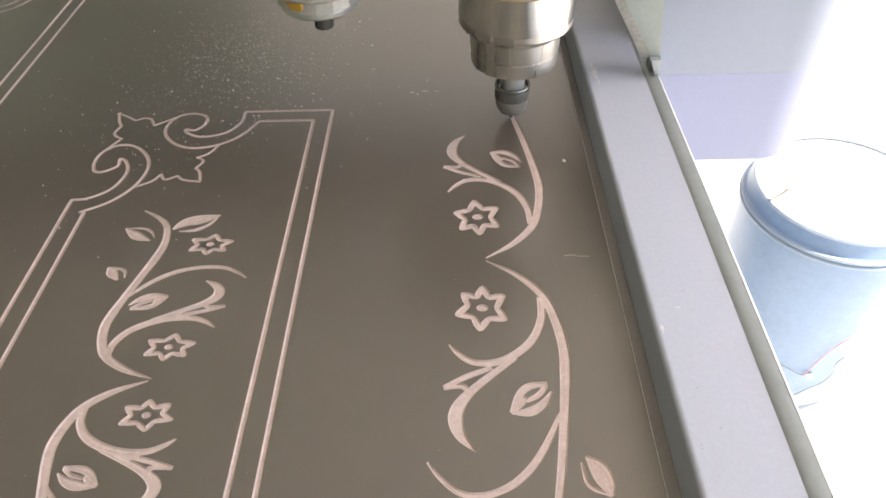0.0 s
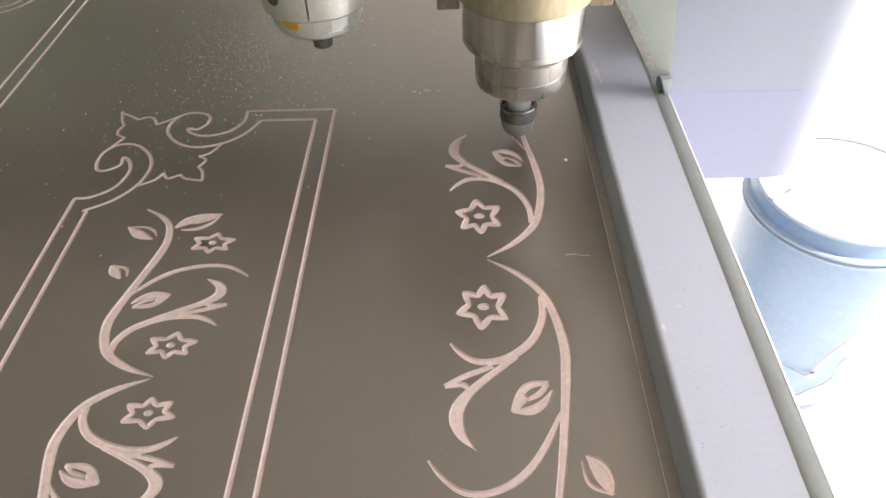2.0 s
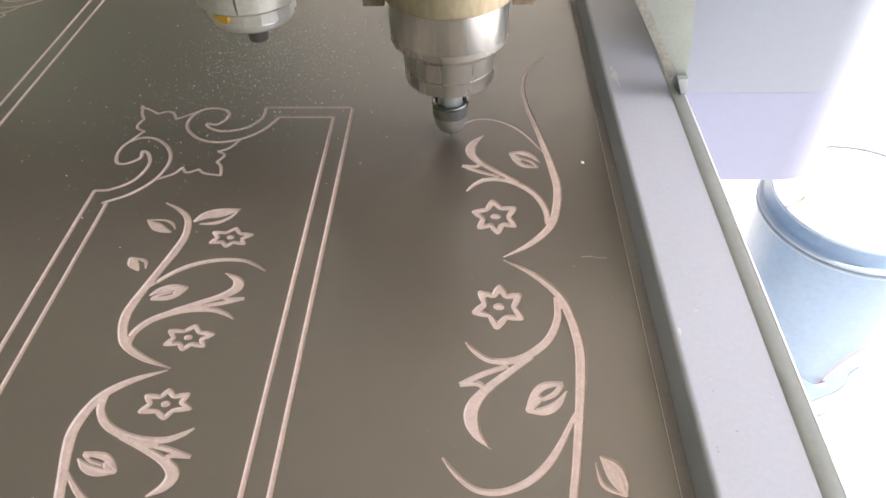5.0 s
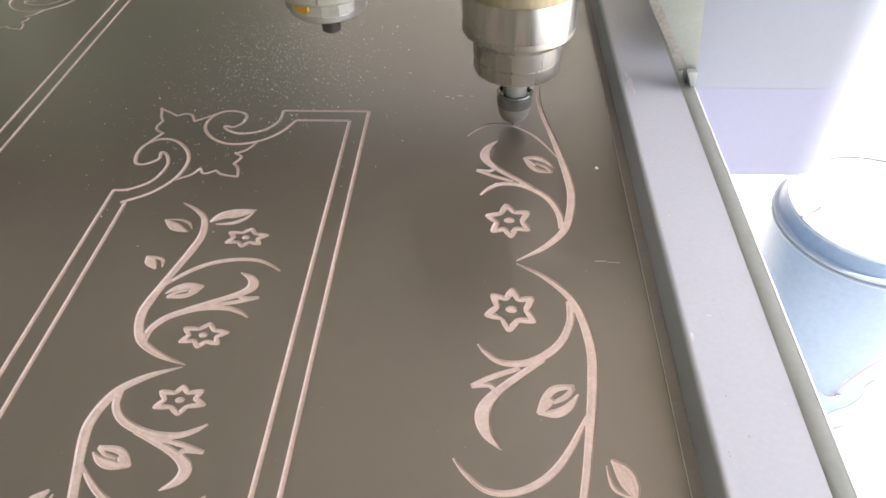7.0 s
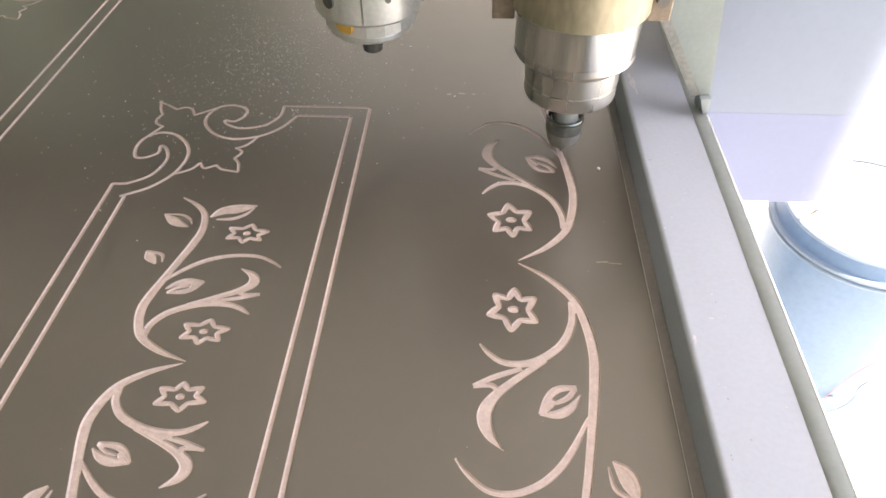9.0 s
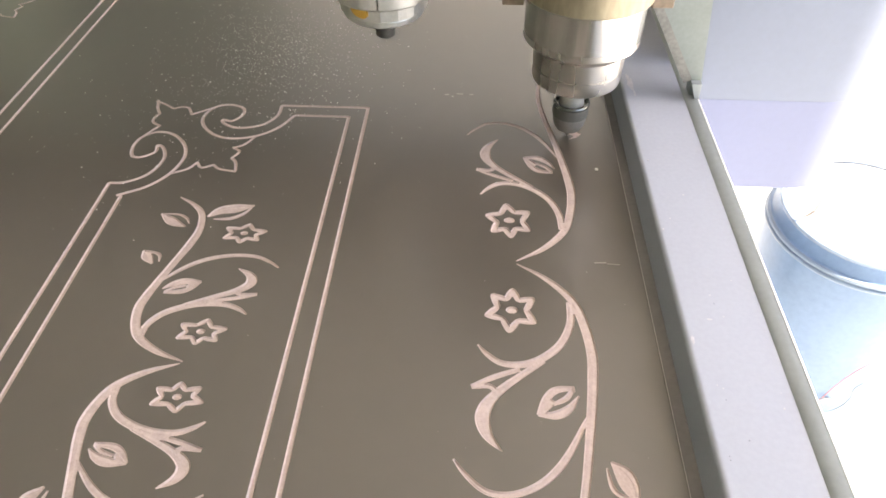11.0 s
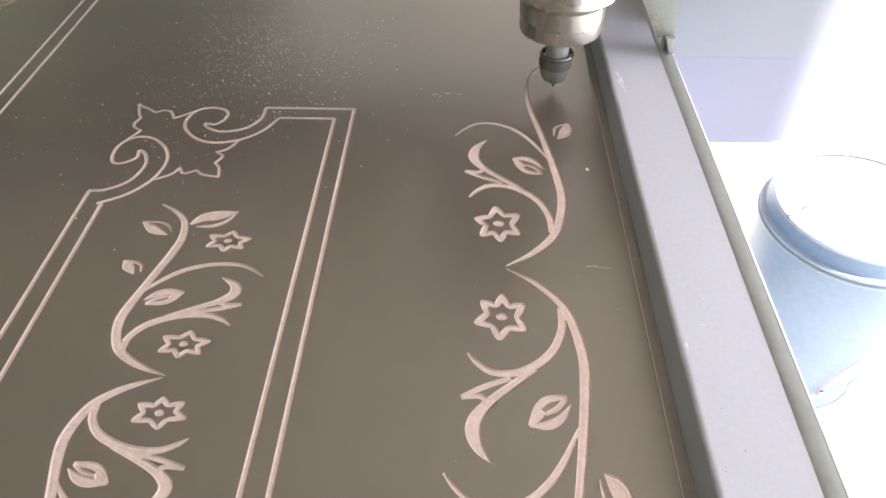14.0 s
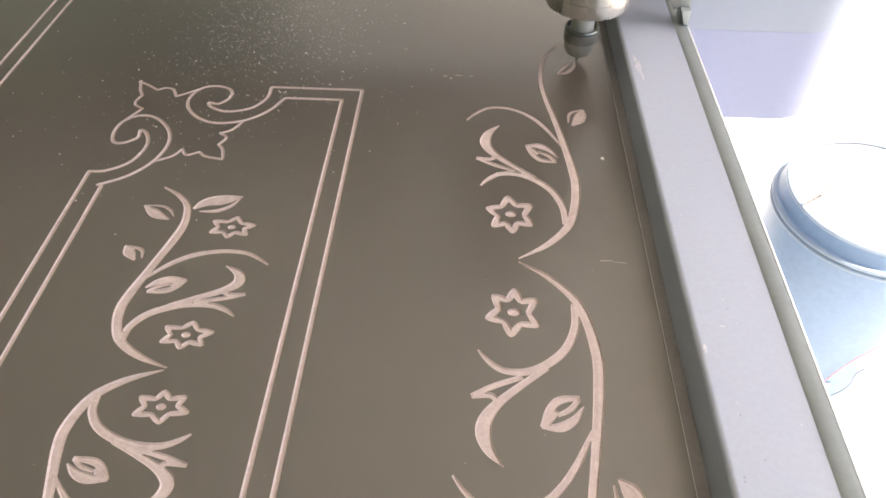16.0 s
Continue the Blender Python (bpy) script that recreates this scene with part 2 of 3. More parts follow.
def build_rail():
    rail = thing("side_rail", (0, 0, 0), "pale lilac-grey painted steel side rail of the router", "side rail")
    z = TOP + 0.0386
    bm = bmesh.new()
    outline = [(0.3219, TOP - 0.22), *[(0.3267 - 0.0048 * math.cos(radians(a)), z - 0.0048 + 0.0048 * math.sin(radians(a))) for a in range(0, 91, 10)], (0.4080, z), (0.4098, z - 0.002), (0.4098, TOP - 0.22)]
    ends = [[bm.verts.new((x, y, h)) for x, h in outline] for y in (-1.0, 1.9)]
    bm.faces.new(ends[0])
    bm.faces.new(ends[1])
    for i in range(len(outline)):
        j = (i + 1) % len(outline)
        bm.faces.new((ends[0][i], ends[0][j], ends[1][j], ends[1][i]))
    part("beam", soft_bends(bm), PAINT, rail)
    # Dark grey-brown strip that fills the gap beside the rail.
    part("gap_strip", boxed(0.3113, 0.3217, -1.0, 1.9, TOP - 0.019, TOP - 0.0012), STRIP_BROWN, rail, "dark grey-brown strip between panel and rail")
    bm = bmesh.new()
    shape = [(0.3945, z), (0.3950, z + 0.0008), (0.3985, z + 0.0027), (0.4020, z + 0.0040), (0.4055, z + 0.0046), (0.4086, z + 0.0047), (0.4098, z + 0.0040), (0.4098, z)]
    ends = [[bm.verts.new((x, y, h)) for x, h in shape] for y in (-1.0, 1.9)]
    for ring in ends:
        bm.faces.new(ring)
    for i in range(len(shape)):
        j = (i + 1) % len(shape)
        bm.faces.new((ends[0][i], ends[0][j], ends[1][j], ends[1][i]))
    part("guide_strip", soft_bends(bm, 30), SHADE_PAINT, rail, "grey-green rounded guide strip with a painted bright edge")
    # Pale sliver that paints a sunlit glint along the strip's outer edge.
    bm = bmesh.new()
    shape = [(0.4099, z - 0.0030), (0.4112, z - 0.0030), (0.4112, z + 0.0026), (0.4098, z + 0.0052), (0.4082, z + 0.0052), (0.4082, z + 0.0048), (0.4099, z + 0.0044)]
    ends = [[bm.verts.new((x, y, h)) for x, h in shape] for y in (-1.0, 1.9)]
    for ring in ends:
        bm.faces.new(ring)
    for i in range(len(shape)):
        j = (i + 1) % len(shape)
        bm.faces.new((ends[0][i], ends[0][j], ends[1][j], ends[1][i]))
    part("edge_glint", bm, GLINT_EDGE, rail, "pale sliver painting a sunlit glint on the guide strip's edge")
    # flecks of dry paint and dust stuck on the beam
    rng = random.Random(4)
    bm = bmesh.new()
    for _ in range(22):
        x, y = rng.uniform(0.326, 0.392), rng.uniform(-0.55, 0.45)
        r = rng.uniform(0.0003, 0.0008)
        box(bm, x - r, x + r, y - r * rng.uniform(1, 2), y + r, z, z + r * 0.5)
    tagged(part("dust_flecks", bm, SCUFF, rail), kind="stuff")
    for x, y, r, v in ((0.3340, 0.010, 0.0042, 0.017), (0.3318, 0.027, 0.0022, 0.008), (0.3362, -0.012, 0.0014, 0.007), (0.3468, -0.3756, 0.0022, 0.0012), (0.3277, -0.3989, 0.0016, 0.005)):
        bm = bmesh.new()
        ring = [bm.verts.new((x + r * rng.uniform(0.6, 1.2) * math.cos(a * 0.45), y + v * rng.uniform(0.7, 1.2) * math.sin(a * 0.45), z + 0.0002)) for a in range(14)]
        hub = bm.verts.new((x, y, z + 0.0003))
        for a, b in zip(ring, ring[1:] + ring[:1]):
            bm.faces.new((a, b, hub))
        part("scuff", bm, SCUFF, rail, "pale scuff mark")
    for x, y in ((0.3545, -0.3571), (0.3412, -0.4575), (0.3320, -0.5096), (0.3321, -0.5063), (0.3500, -0.4927)):
        part("dark_speck", boxed(x - 0.0003, x + 0.0003, y - 0.0004, y + 0.0004, z, z + 0.0003), BED, rail, "dark speck of grime")
    return rail


build_bed()
build_rail()


# ---------------------------------------------------------------- the carved panel
# Half of the sprig, in drawing units: across from its axis, along from its middle, width of the cut.
SPRIG = {
    "stem": [(0, 1.5, 0.8), (22, 16.6, 3.6), (39.6, 37.2, 4.8), (46.8, 60, 5.3), (50, 86, 5.6), (48.6, 108, 5.5), (44.8, 136, 4.9),
             (38.4, 175, 4.2), (31.4, 212, 3.7), (28.6, 244, 3.3), (32.6, 277, 2.8), (43, 298, 2.0), (57.5, 314, 0.8)],
    "branch": [(39, 40, 4.6), (37.6, 60, 4.7), (30, 78.5, 4.9), (17, 91.6, 4.9), (3, 98.2, 4.6), (-12, 98, 3.9), (-22.1, 91, 3.2), (-28.9, 82.5, 1.2)],
    "curl": [(17, 94.6, 3.5), (0.4, 108, 4.4), (-14.4, 121.4, 5.4), (-22.8, 133, 7.6), (-24.8, 143.4, 8.2), (-21.2, 154.8, 5.6), (-12.6, 165, 0.8)],
    "spike": [(0.3, 102.5, 2.4), (-17, 109.6, 3), (-32.5, 117.9, 2.2)],
    "barb": [(-32.5, 118.4, 2), (-20.4, 117.1, 2.6), (-15.2, 122.7, 2.4)],
    "leaf_edge": [(10.9, 137.9, 1.6), (16.6, 125.6, 3.6), (23.7, 118.3, 3.8), (36.2, 116.1, 2.2)],
    "leaf_vein": [(35.3, 117.4, 2.4), (29.6, 124.7, 2.8), (21.2, 129.4, 2)],
    "leaf_side": [(10.9, 137.9, 1.6), (22.8, 137.4, 5.2), (31.5, 132.0, 4.4), (38.3, 122.2, 1)],
    "leaf_fill": [(12.4, 136.5, 2.6), (17.1, 130, 4.6), (20.3, 125.5, 3)],
}
ARC = [(42.6, 138, 1.2), (40.4, 142.5, 2.2), (30.6, 161.5, 3.4), (20.3, 176.3, 3.8), (7.9, 187, 3.6), (-7.3, 192.9, 3.2), (-22.2, 191.7, 2.9), (-34.2, 182.1, 2.4), (-42.4, 171.5, 1.2)]
BUD = [[(66, 194.5, 1.4), (61, 183, 6.2), (54, 168.7, 1.4)], [(65, 194, 1.4), (53.5, 187.5, 2.5), (50.6, 173, 1)],
       [(54.5, 169, 1.2), (62.4, 175.5, 4.6), (66, 185, 4.2), (66.4, 194, 1.2)]]
TIP_LEAF = [[(46, 253.4, 1.2), (55.6, 256, 3.5), (63.2, 266.7, 3), (65.3, 278, 1)], [(46, 253.4, 1), (52.9, 265, 2.8), (60, 274, 1.2)]]
LEFT_BUD = [[(68, 274.4, 1.2), (58.4, 261, 6.6), (51.4, 253.6, 5.6), (42.9, 247.6, 1)], [(66.4, 274.3, 1), (53.4, 273.7, 2), (45, 265.9, 2.2), (40.6, 253.5, 0.8)]]
TOP_LEAF = [[(26, 270, 1), (16.5, 283.5, 4.4), (4.4, 288, 4.8), (-8.6, 299, 0.8)], [(21, 265.8, 1), (7.3, 268.1, 2.8), (-2.1, 278.9, 2.4), (-7.1, 295.2, 1)]]
TOP_LEAF.append([(27, 271, 1), (19.5, 287, 4.4), (7, 295.5, 4.4), (-8.5, 300, 0.8)])
# Corner ornament of a frame: across and down from the corner.
SCROLL = [(127, 0), (126.4, 19), (114.7, 35.5), (94, 41.6), (78.5, 36), (73.9, 28.7), (84, 29.8), (91.7, 18.7), (88.8, 6.8), (75.3, 1.3), (61.8, 5), (53.8, 20.5),
          (56.5, 37), (71, 53), (90.3, 59.6), (113.4, 54.4), (132, 39.3), (144, 17)]
FRINGE = [[(61.8, 4.8), (51, 13), (43, 20.5)], [(43, 20.5), (38, 11), (33, 7.5), (28, 7.4)], [(28, 7.4), (21.6, 11)], [(21.6, 11), (10.6, 3.6), (-3.4, -1.6)]]
INNER_FRINGE = [[(113.4, 55), (106, 68.5), (97, 74.3)], [(97, 74.3), (104, 80.2), (99.7, 90.2)], [(99.7, 90.2), (105, 97), (108, 108.5)]]
FRAME_W, BORDER = 214.7, 17.2
RIGHT_AXIS, RIGHT_MID = 143.8, -214.1
LEFT_AXIS, LEFT_MID, SQUASH = -89.6, -322.3, 0.558


def spline(points, n=6):
    """Catmull-Rom through the points."""
    p = [np.array(q, float) for q in points]
    if len(p) < 3:
        return p
    p = [2 * p[0] - p[1]] + p + [2 * p[-1] - p[-2]]
    out = []
    for a, b, c, d in zip(p, p[1:], p[2:], p[3:]):
        for i in range(n):
            t = i / n
            out.append(0.5 * (2 * b + (c - a) * t + (2 * a - 5 * b + 4 * c - d) * t * t + (3 * b - a - 3 * c + d) * t ** 3))
    return out + [p[-2]]


CUT = {"inset": 0.0, "ridge": False}


def ribbon(points, left=0.5, right=0.5):
    """Quads along a stroke of (x, y, width), drawn in by the inset."""
    p = np.array(points)
    d = np.gradient(p[:, :2], axis=0)
    n = np.stack([-d[:, 1], d[:, 0]], 1) / np.maximum(np.linalg.norm(d, axis=1), 1e-6)[:, None]
    w = p[:, 2:3] * 1.2
    if CUT["ridge"]:
        # only the middle of a wide stroke, left standing between two passes
        if w.max() < 3.9:
            return []
        p, n, w = p[w[:, 0] > 3.6], n[w[:, 0] > 3.6], np.full((int((w > 3.6).sum()), 1), 0.24)
    if CUT["inset"]:
        w = w - 2 * CUT["inset"]
        if w.max() < 0.3:
            return []
        w = np.maximum(w, 0.12)
    a, b = p[:, :2] + n * w * left, p[:, :2] - n * w * right
    return [(a[i], a[i + 1], b[i + 1], b[i]) for i in range(len(p) - 1)]


def disc(x, y, rx, ry, n=12):
    if CUT["ridge"]:
        rx = ry = 0.15
    rx, ry = max(rx - CUT["inset"], 0.1), max(ry - CUT["inset"], 0.1)
    return tuple(np.array((x + rx * math.cos(2 * math.pi * i / n), y + ry * math.sin(2 * math.pi * i / n))) for i in range(n))


PETALS = (87, 35, -33, -97, -163, -224)


def flower(x, y, rx, ry, mx, my, w):
    """A hand-drawn six-pointed flower outline with a dot; mx and my mirror it."""
    pts = []
    turns = [*PETALS, PETALS[0] - 360]
    for a, b in zip(turns, turns[1:]):
        for deg, r in ((a, 1.0), ((a + b) / 2, 0.55)):
            pts.append((x + mx * rx * r * math.cos(radians(deg)), y + my * ry * r * math.sin(radians(deg))))
    pts.append(pts[0])
    cells = []
    for (ax, ay), (bx, by) in zip(pts, pts[1:]):
        cells += ribbon([(ax, ay, w), ((ax + bx) / 2, (ay + by) / 2, w * 1.25), (bx, by, w)])
    cells += [disc(px, py, w * 0.5, w * 0.5, 8) for px, py in pts[:-1]]
    return cells + [disc(x, y, w * 1.25, w * 0.95, 10)]


def fixed_cells():
    """The cuts that are there from the start."""
    cells = []

    def put(stroke, axis, mid, sx, sy, full=1.0):
        # the squashed sprig is drawn a little narrower and shifted inwards away from its middle
        thin = 0.88 if sx < 0 else 1
        out = []
        for u, v, w in stroke:
            lean = ((2.2 if sy > 0 else 4.2) * min(1, v / 40) + (2.5 if sy > 0 else -0.5) * min(1, max(0, -u / 20))) if sx < 0 else 0
            if sx < 0:
                lean += (1.3 if full < 1.3 else 0.0) if sy > 0 else -0.8 * min(1, v / 40)
                v -= (2.0 if sy > 0 else 1.5) * min(1, v / 60)
            if sx < 0 and v > 160 and full == 1.0:
                lean -= 2.2 * min(1, (v - 160) / 60)
                w = w * (1 + 0.45 * min(1, (v - 160) / 40))
            out.append((axis + sx * (u - lean), mid + sy * v, w * thin * full))
        cells.extend(ribbon(spline(out)))

    for up in (1, -1):
        for key, stroke in SPRIG.items():
            wide, aside = {"stem": (1.13, 0.5), "branch": (1.06, 0.2)}.get(key, (1, 0))
            put([(u + aside, v, w * wide) for u, v, w in stroke], RIGHT_AXIS, RIGHT_MID, 1, up,
                {"leaf_edge": 1.22, "leaf_vein": 1.22, "leaf_side": 1.08, "leaf_fill": 1.3, "spike": 1.25, "barb": 1.4}.get(key, 1.0))
            wide, aside = {"stem": (1.3, -0.8), "branch": (1.14, -0.4)}.get(key, (1, 0))
            put([(u + aside, v, w * wide) for u, v, w in stroke], LEFT_AXIS, LEFT_MID, -1, up * SQUASH, {"leaf_fill": 1.28, "leaf_edge": 1.2, "leaf_side": 1.2, "barb": 1.28, "spike": 1.2}.get(key, 1.0))
        for stroke, full in [(ARC, 1.15), (BUD[0], 1.35), (BUD[1], 1.2), (LEFT_BUD[0], 1.25), (LEFT_BUD[1], 1.15), (TOP_LEAF[0], 1.35), (TOP_LEAF[1], 1.4), (TOP_LEAF[2], 1.35)]:
            put(stroke, LEFT_AXIS, LEFT_MID - (1.2 * up if stroke is ARC else 0), -1, up * SQUASH, full)
        if up < 0:
            for stroke in [ARC, *BUD, *TIP_LEAF]:
                put(stroke, RIGHT_AXIS, RIGHT_MID, 1, up, 1.15)
        cells.extend(flower(RIGHT_AXIS - 4.1, RIGHT_MID + up * 49.5, 19.2, 20.1, 1, -up, 3.7))
        cells.extend(flower(LEFT_AXIS + 7.3 - up * 0.5, LEFT_MID + up * 27.6, 18.2, 11.0, -1, -up, 2.65))
        cells.extend(flower(LEFT_AXIS + 11.5, LEFT_MID + up * 131.2, 18.2, 11.0, -1, -up, 2.65))
    for ox, oy in ((0, 0), (-351, 289)):
        left, low = ox - FRAME_W, -612.0
        w = 3.1

        def line(*pts, width=w):
            for (ax, ay), (bx, by) in zip(pts, pts[1:]):
                cells.extend(ribbon([(ax, ay, width), (bx, by, width)]))
            cells.extend(disc(px, py, width * 0.56, width * 0.56, 8) for px, py in pts)

        line((left + 127, oy), (ox, oy), (ox, low))
        line((left + 144, oy - BORDER), (ox - BORDER, oy - BORDER), (ox - BORDER, low))
        line((left, oy - 132), (left, low))
        line((left + BORDER, oy - 150), (left + BORDER, low))
        for flip in (False, True):
            def at(p, q):
                tip = 3 if max(p, q) < 50 else 0
                p, q = (p, q + 4 * (q > 100)) if flip else (p + 3.5 * (p < 0), q)
                if flip:
                    return left + q - 5 * min(1, q / 20) - tip * 0.4, oy - p - 5 * max(0, p - 54) / 73 + 1.4 * min(1, q / 20)
                return left + p - 0.5 - tip, oy - q

            for pts in [SCROLL, *FRINGE, *INNER_FRINGE]:
                cells.extend(ribbon(spline([(*at(p, q), 2.9 if pts is SCROLL else 2.4) for p, q in pts])))
                if pts is not SCROLL:
                    cells.extend(disc(*at(*p), 1.3, 1.3, 8) for p in pts[::len(pts) - 1])
    return cells


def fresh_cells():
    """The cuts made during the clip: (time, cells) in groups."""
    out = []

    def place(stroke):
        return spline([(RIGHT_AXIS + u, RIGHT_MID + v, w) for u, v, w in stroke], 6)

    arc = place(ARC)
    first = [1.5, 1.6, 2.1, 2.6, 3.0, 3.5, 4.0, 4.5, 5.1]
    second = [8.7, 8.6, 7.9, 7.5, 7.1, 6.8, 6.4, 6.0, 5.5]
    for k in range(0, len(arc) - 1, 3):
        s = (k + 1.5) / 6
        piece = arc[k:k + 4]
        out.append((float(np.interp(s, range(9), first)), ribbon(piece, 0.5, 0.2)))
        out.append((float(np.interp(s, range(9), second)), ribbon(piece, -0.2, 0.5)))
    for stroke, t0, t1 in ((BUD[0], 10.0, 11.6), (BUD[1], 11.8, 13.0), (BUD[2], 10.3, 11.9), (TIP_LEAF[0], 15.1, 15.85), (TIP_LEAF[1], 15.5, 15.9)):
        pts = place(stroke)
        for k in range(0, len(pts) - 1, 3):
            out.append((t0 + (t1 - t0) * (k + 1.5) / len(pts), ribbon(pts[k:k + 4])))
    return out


CHIPS = []


def build_panel():
    """Dark sheet with true openings over a pale core; the uncut rest of the fresh strokes are loose pieces of the sheet."""
    from mathutils import geometry
    panel = thing("carved_panel", (0, 0, TOP), "dark grey laminated board with pink carved frames and floral sprigs", "carved panel")
    x0, x1, y0, y1 = -900.0, 241.0, -620.0, 1000.0
    fresh = fresh_cells()
    groups = [fixed_cells()] + [cells for _, cells in fresh]
    CUT["inset"] = 0.9
    floor_cells = fixed_cells()
    CUT["inset"], CUT["ridge"] = 0.0, True
    ridge_cells = fixed_cells()
    CUT["ridge"] = False
    crest = {(round(float(p[0]), 2), round(float(p[1]), 2)) for cell in ridge_cells for p in cell}
    verts, edges, rings = [], [], []
    for g, cells in enumerate([*groups, floor_cells, ridge_cells]):
        for cell in cells:
            ring = np.array([p[:2] for p in cell], float)
            if not np.isfinite(ring).all() or ring[:, 0].max() > x1 - 1 or ring[:, 0].min() < x0 + 1 or ring[:, 1].min() < y0 + 1 or ring[:, 1].max() > y1 - 1:
                continue
            n = len(verts)
            verts += [Vector((float(x), float(y))) for x, y in ring]
            edges += [(n + i, n + (i + 1) % len(ring)) for i in range(len(ring))]
            if g < len(groups):
                rings.append((g, ring))
    n = len(verts)
    verts += [Vector(p) for p in ((x0, y0), (x1, y0), (x1, y1), (x0, y1))]
    edges += [(n + i, n + (i + 1) % 4) for i in range(4)]
    vs, es, fs, _, _, _ = geometry.delaunay_2d_cdt(verts, edges, [], 0, 0.002, True)
    flat = np.array([(v[0], v[1]) for v in vs])
    middle = np.array([flat[list(f)].mean(0) for f in fs])
    kind = np.full(len(fs), -1)
    for g, ring in reversed(rings):
        near = np.nonzero((middle >= ring.min(0)).all(1) & (middle <= ring.max(0)).all(1))[0]
        p, inside = middle[near], np.zeros(len(near), bool)
        for (ax, ay), (bx, by) in zip(ring, np.roll(ring, -1, 0)):
            if ay != by:
                inside ^= ((ay > p[:, 1]) != (by > p[:, 1])) & (p[:, 0] < (bx - ax) * (p[:, 1] - ay) / (by - ay) + ax)
        kind[near[inside]] = g
    depth = 1.25

    def sheet(wanted):
        """The faces of one kind at the surface, with walls down where they end."""
        bm, made, edges = bmesh.new(), {}, {}
        for f, k in zip(fs, kind):
            if k != wanted:
                continue
            for i in f:
                if i not in made:
                    made[i] = bm.verts.new((vs[i][0] * K, vs[i][1] * K, 0))
            try:
                bm.faces.new([made[i] for i in f])
            except ValueError:
                continue
            for a, b in zip(f, (*f[1:], f[0])):
                edges[(a, b)] = edges.get((a, b), 0) + 1
        lowered = {}
        for (a, b) in edges if wanted > 0 else ():
            if (b, a) in edges:
                continue
            for i in (a, b):
                if i not in lowered:
                    lowered[i] = bm.verts.new((vs[i][0] * K, vs[i][1] * K, -depth * K))
            bm.faces.new((made[a], lowered[a], lowered[b], made[b]))
        return bm

    def groove():
        """The cut surface: its rim at the sheet, its floor below."""
        bm, made = bmesh.new(), {}
        rim = {i for f, k in zip(fs, kind) if k < 0 for i in f}
        plain = {(a, b) for f, k in zip(fs, kind) if k < 0 for a, b in zip(f, (*f[1:], f[0]))}

        def at(i, level):
            if (i, level) not in made:
                made[(i, level)] = bm.verts.new((vs[i][0] * K, vs[i][1] * K, level * K))
            return made[(i, level)]

        def level(i):
            if i in rim:
                return 0
            return -0.8 * depth if (round(vs[i][0], 2), round(vs[i][1], 2)) in crest else -depth

        for f, k in zip(fs, kind):
            if k == 0:
                bm.faces.new([at(i, level(i)) for i in f])
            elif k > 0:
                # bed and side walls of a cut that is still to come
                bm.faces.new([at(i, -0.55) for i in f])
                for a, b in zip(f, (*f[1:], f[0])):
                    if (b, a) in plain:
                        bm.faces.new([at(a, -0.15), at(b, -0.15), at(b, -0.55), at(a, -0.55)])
        return bm

    def raw(name, bm, mat, label=""):
        me = bpy.data.meshes.new(name)
        bm.to_mesh(me)
        bm.free()
        me.materials.append(mat)
        me.materials.append(MDF)
        if mat is not MDF:
            for p in me.polygons:
                p.material_index = 0 if abs(p.normal.z) > 0.5 else 1
        ob = new(name, me)
        ob.parent = panel
        return tagged(ob, label) if label else ob

    # islands of the sheet inside closed cuts are parts of their own
    group = list(range(len(vs)))

    def root(i):
        while group[i] != i:
            group[i] = group[group[i]]
            i = group[i]
        return i

    for f, k in zip(fs, kind):
        if k == -1:
            for i in f[1:]:
                group[root(i)] = root(f[0])
    sizes = {}
    for n, (f, k) in enumerate(zip(fs, kind)):
        if k == -1:
            sizes.setdefault(root(f[0]), []).append(n)
    for rank, members in enumerate(sorted(sizes.values(), key=len, reverse=True)):
        kind[members] = -1 - rank
    for rank in range(len(sizes)):
        raw("laminate_island" if rank else "laminate_face", sheet(-1 - rank), LAMINATE, "" if rank else "dark satin laminate face")
    tagged(raw("groove", groove(), MDF, "pale pink cut faces of the carving"), kind="stuff")
    part("core", boxed(x0 * K, x1 * K, y0 * K, y1 * K, -0.0193, -(depth + 0.3) * K), MDF, panel, "pink-brown fibreboard core")
    part("edge_band", boxed(x1 * K + 0.0001, x1 * K + 0.0006, y0 * K, y1 * K, -0.0193, 0.0001), PALE_EDGE, panel, "thin worn pale edge of the board")
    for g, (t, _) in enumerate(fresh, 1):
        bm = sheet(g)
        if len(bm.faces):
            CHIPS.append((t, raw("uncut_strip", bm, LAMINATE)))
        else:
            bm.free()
    return panel


panel = build_panel()
for x, y, length, wide, turn in ((210, -211.4, 4.5, 0.5, 4), (220, -212.6, 5, 0.35, -3), (78.6, 28.8, 2.2, 0.9, 10), (92, 30.6, 3.4, 0.8, -6), (104, 30, 2, 0.6, 0)):
    scratch = part("scratch", boxed(-length * K, length * K, -wide * K, wide * K, 0, 0.0002), SCRATCH, panel, "faint pale scratch")
    scratch.matrix_basis = pose(x * K, y * K, 0, 0, 0, turn)


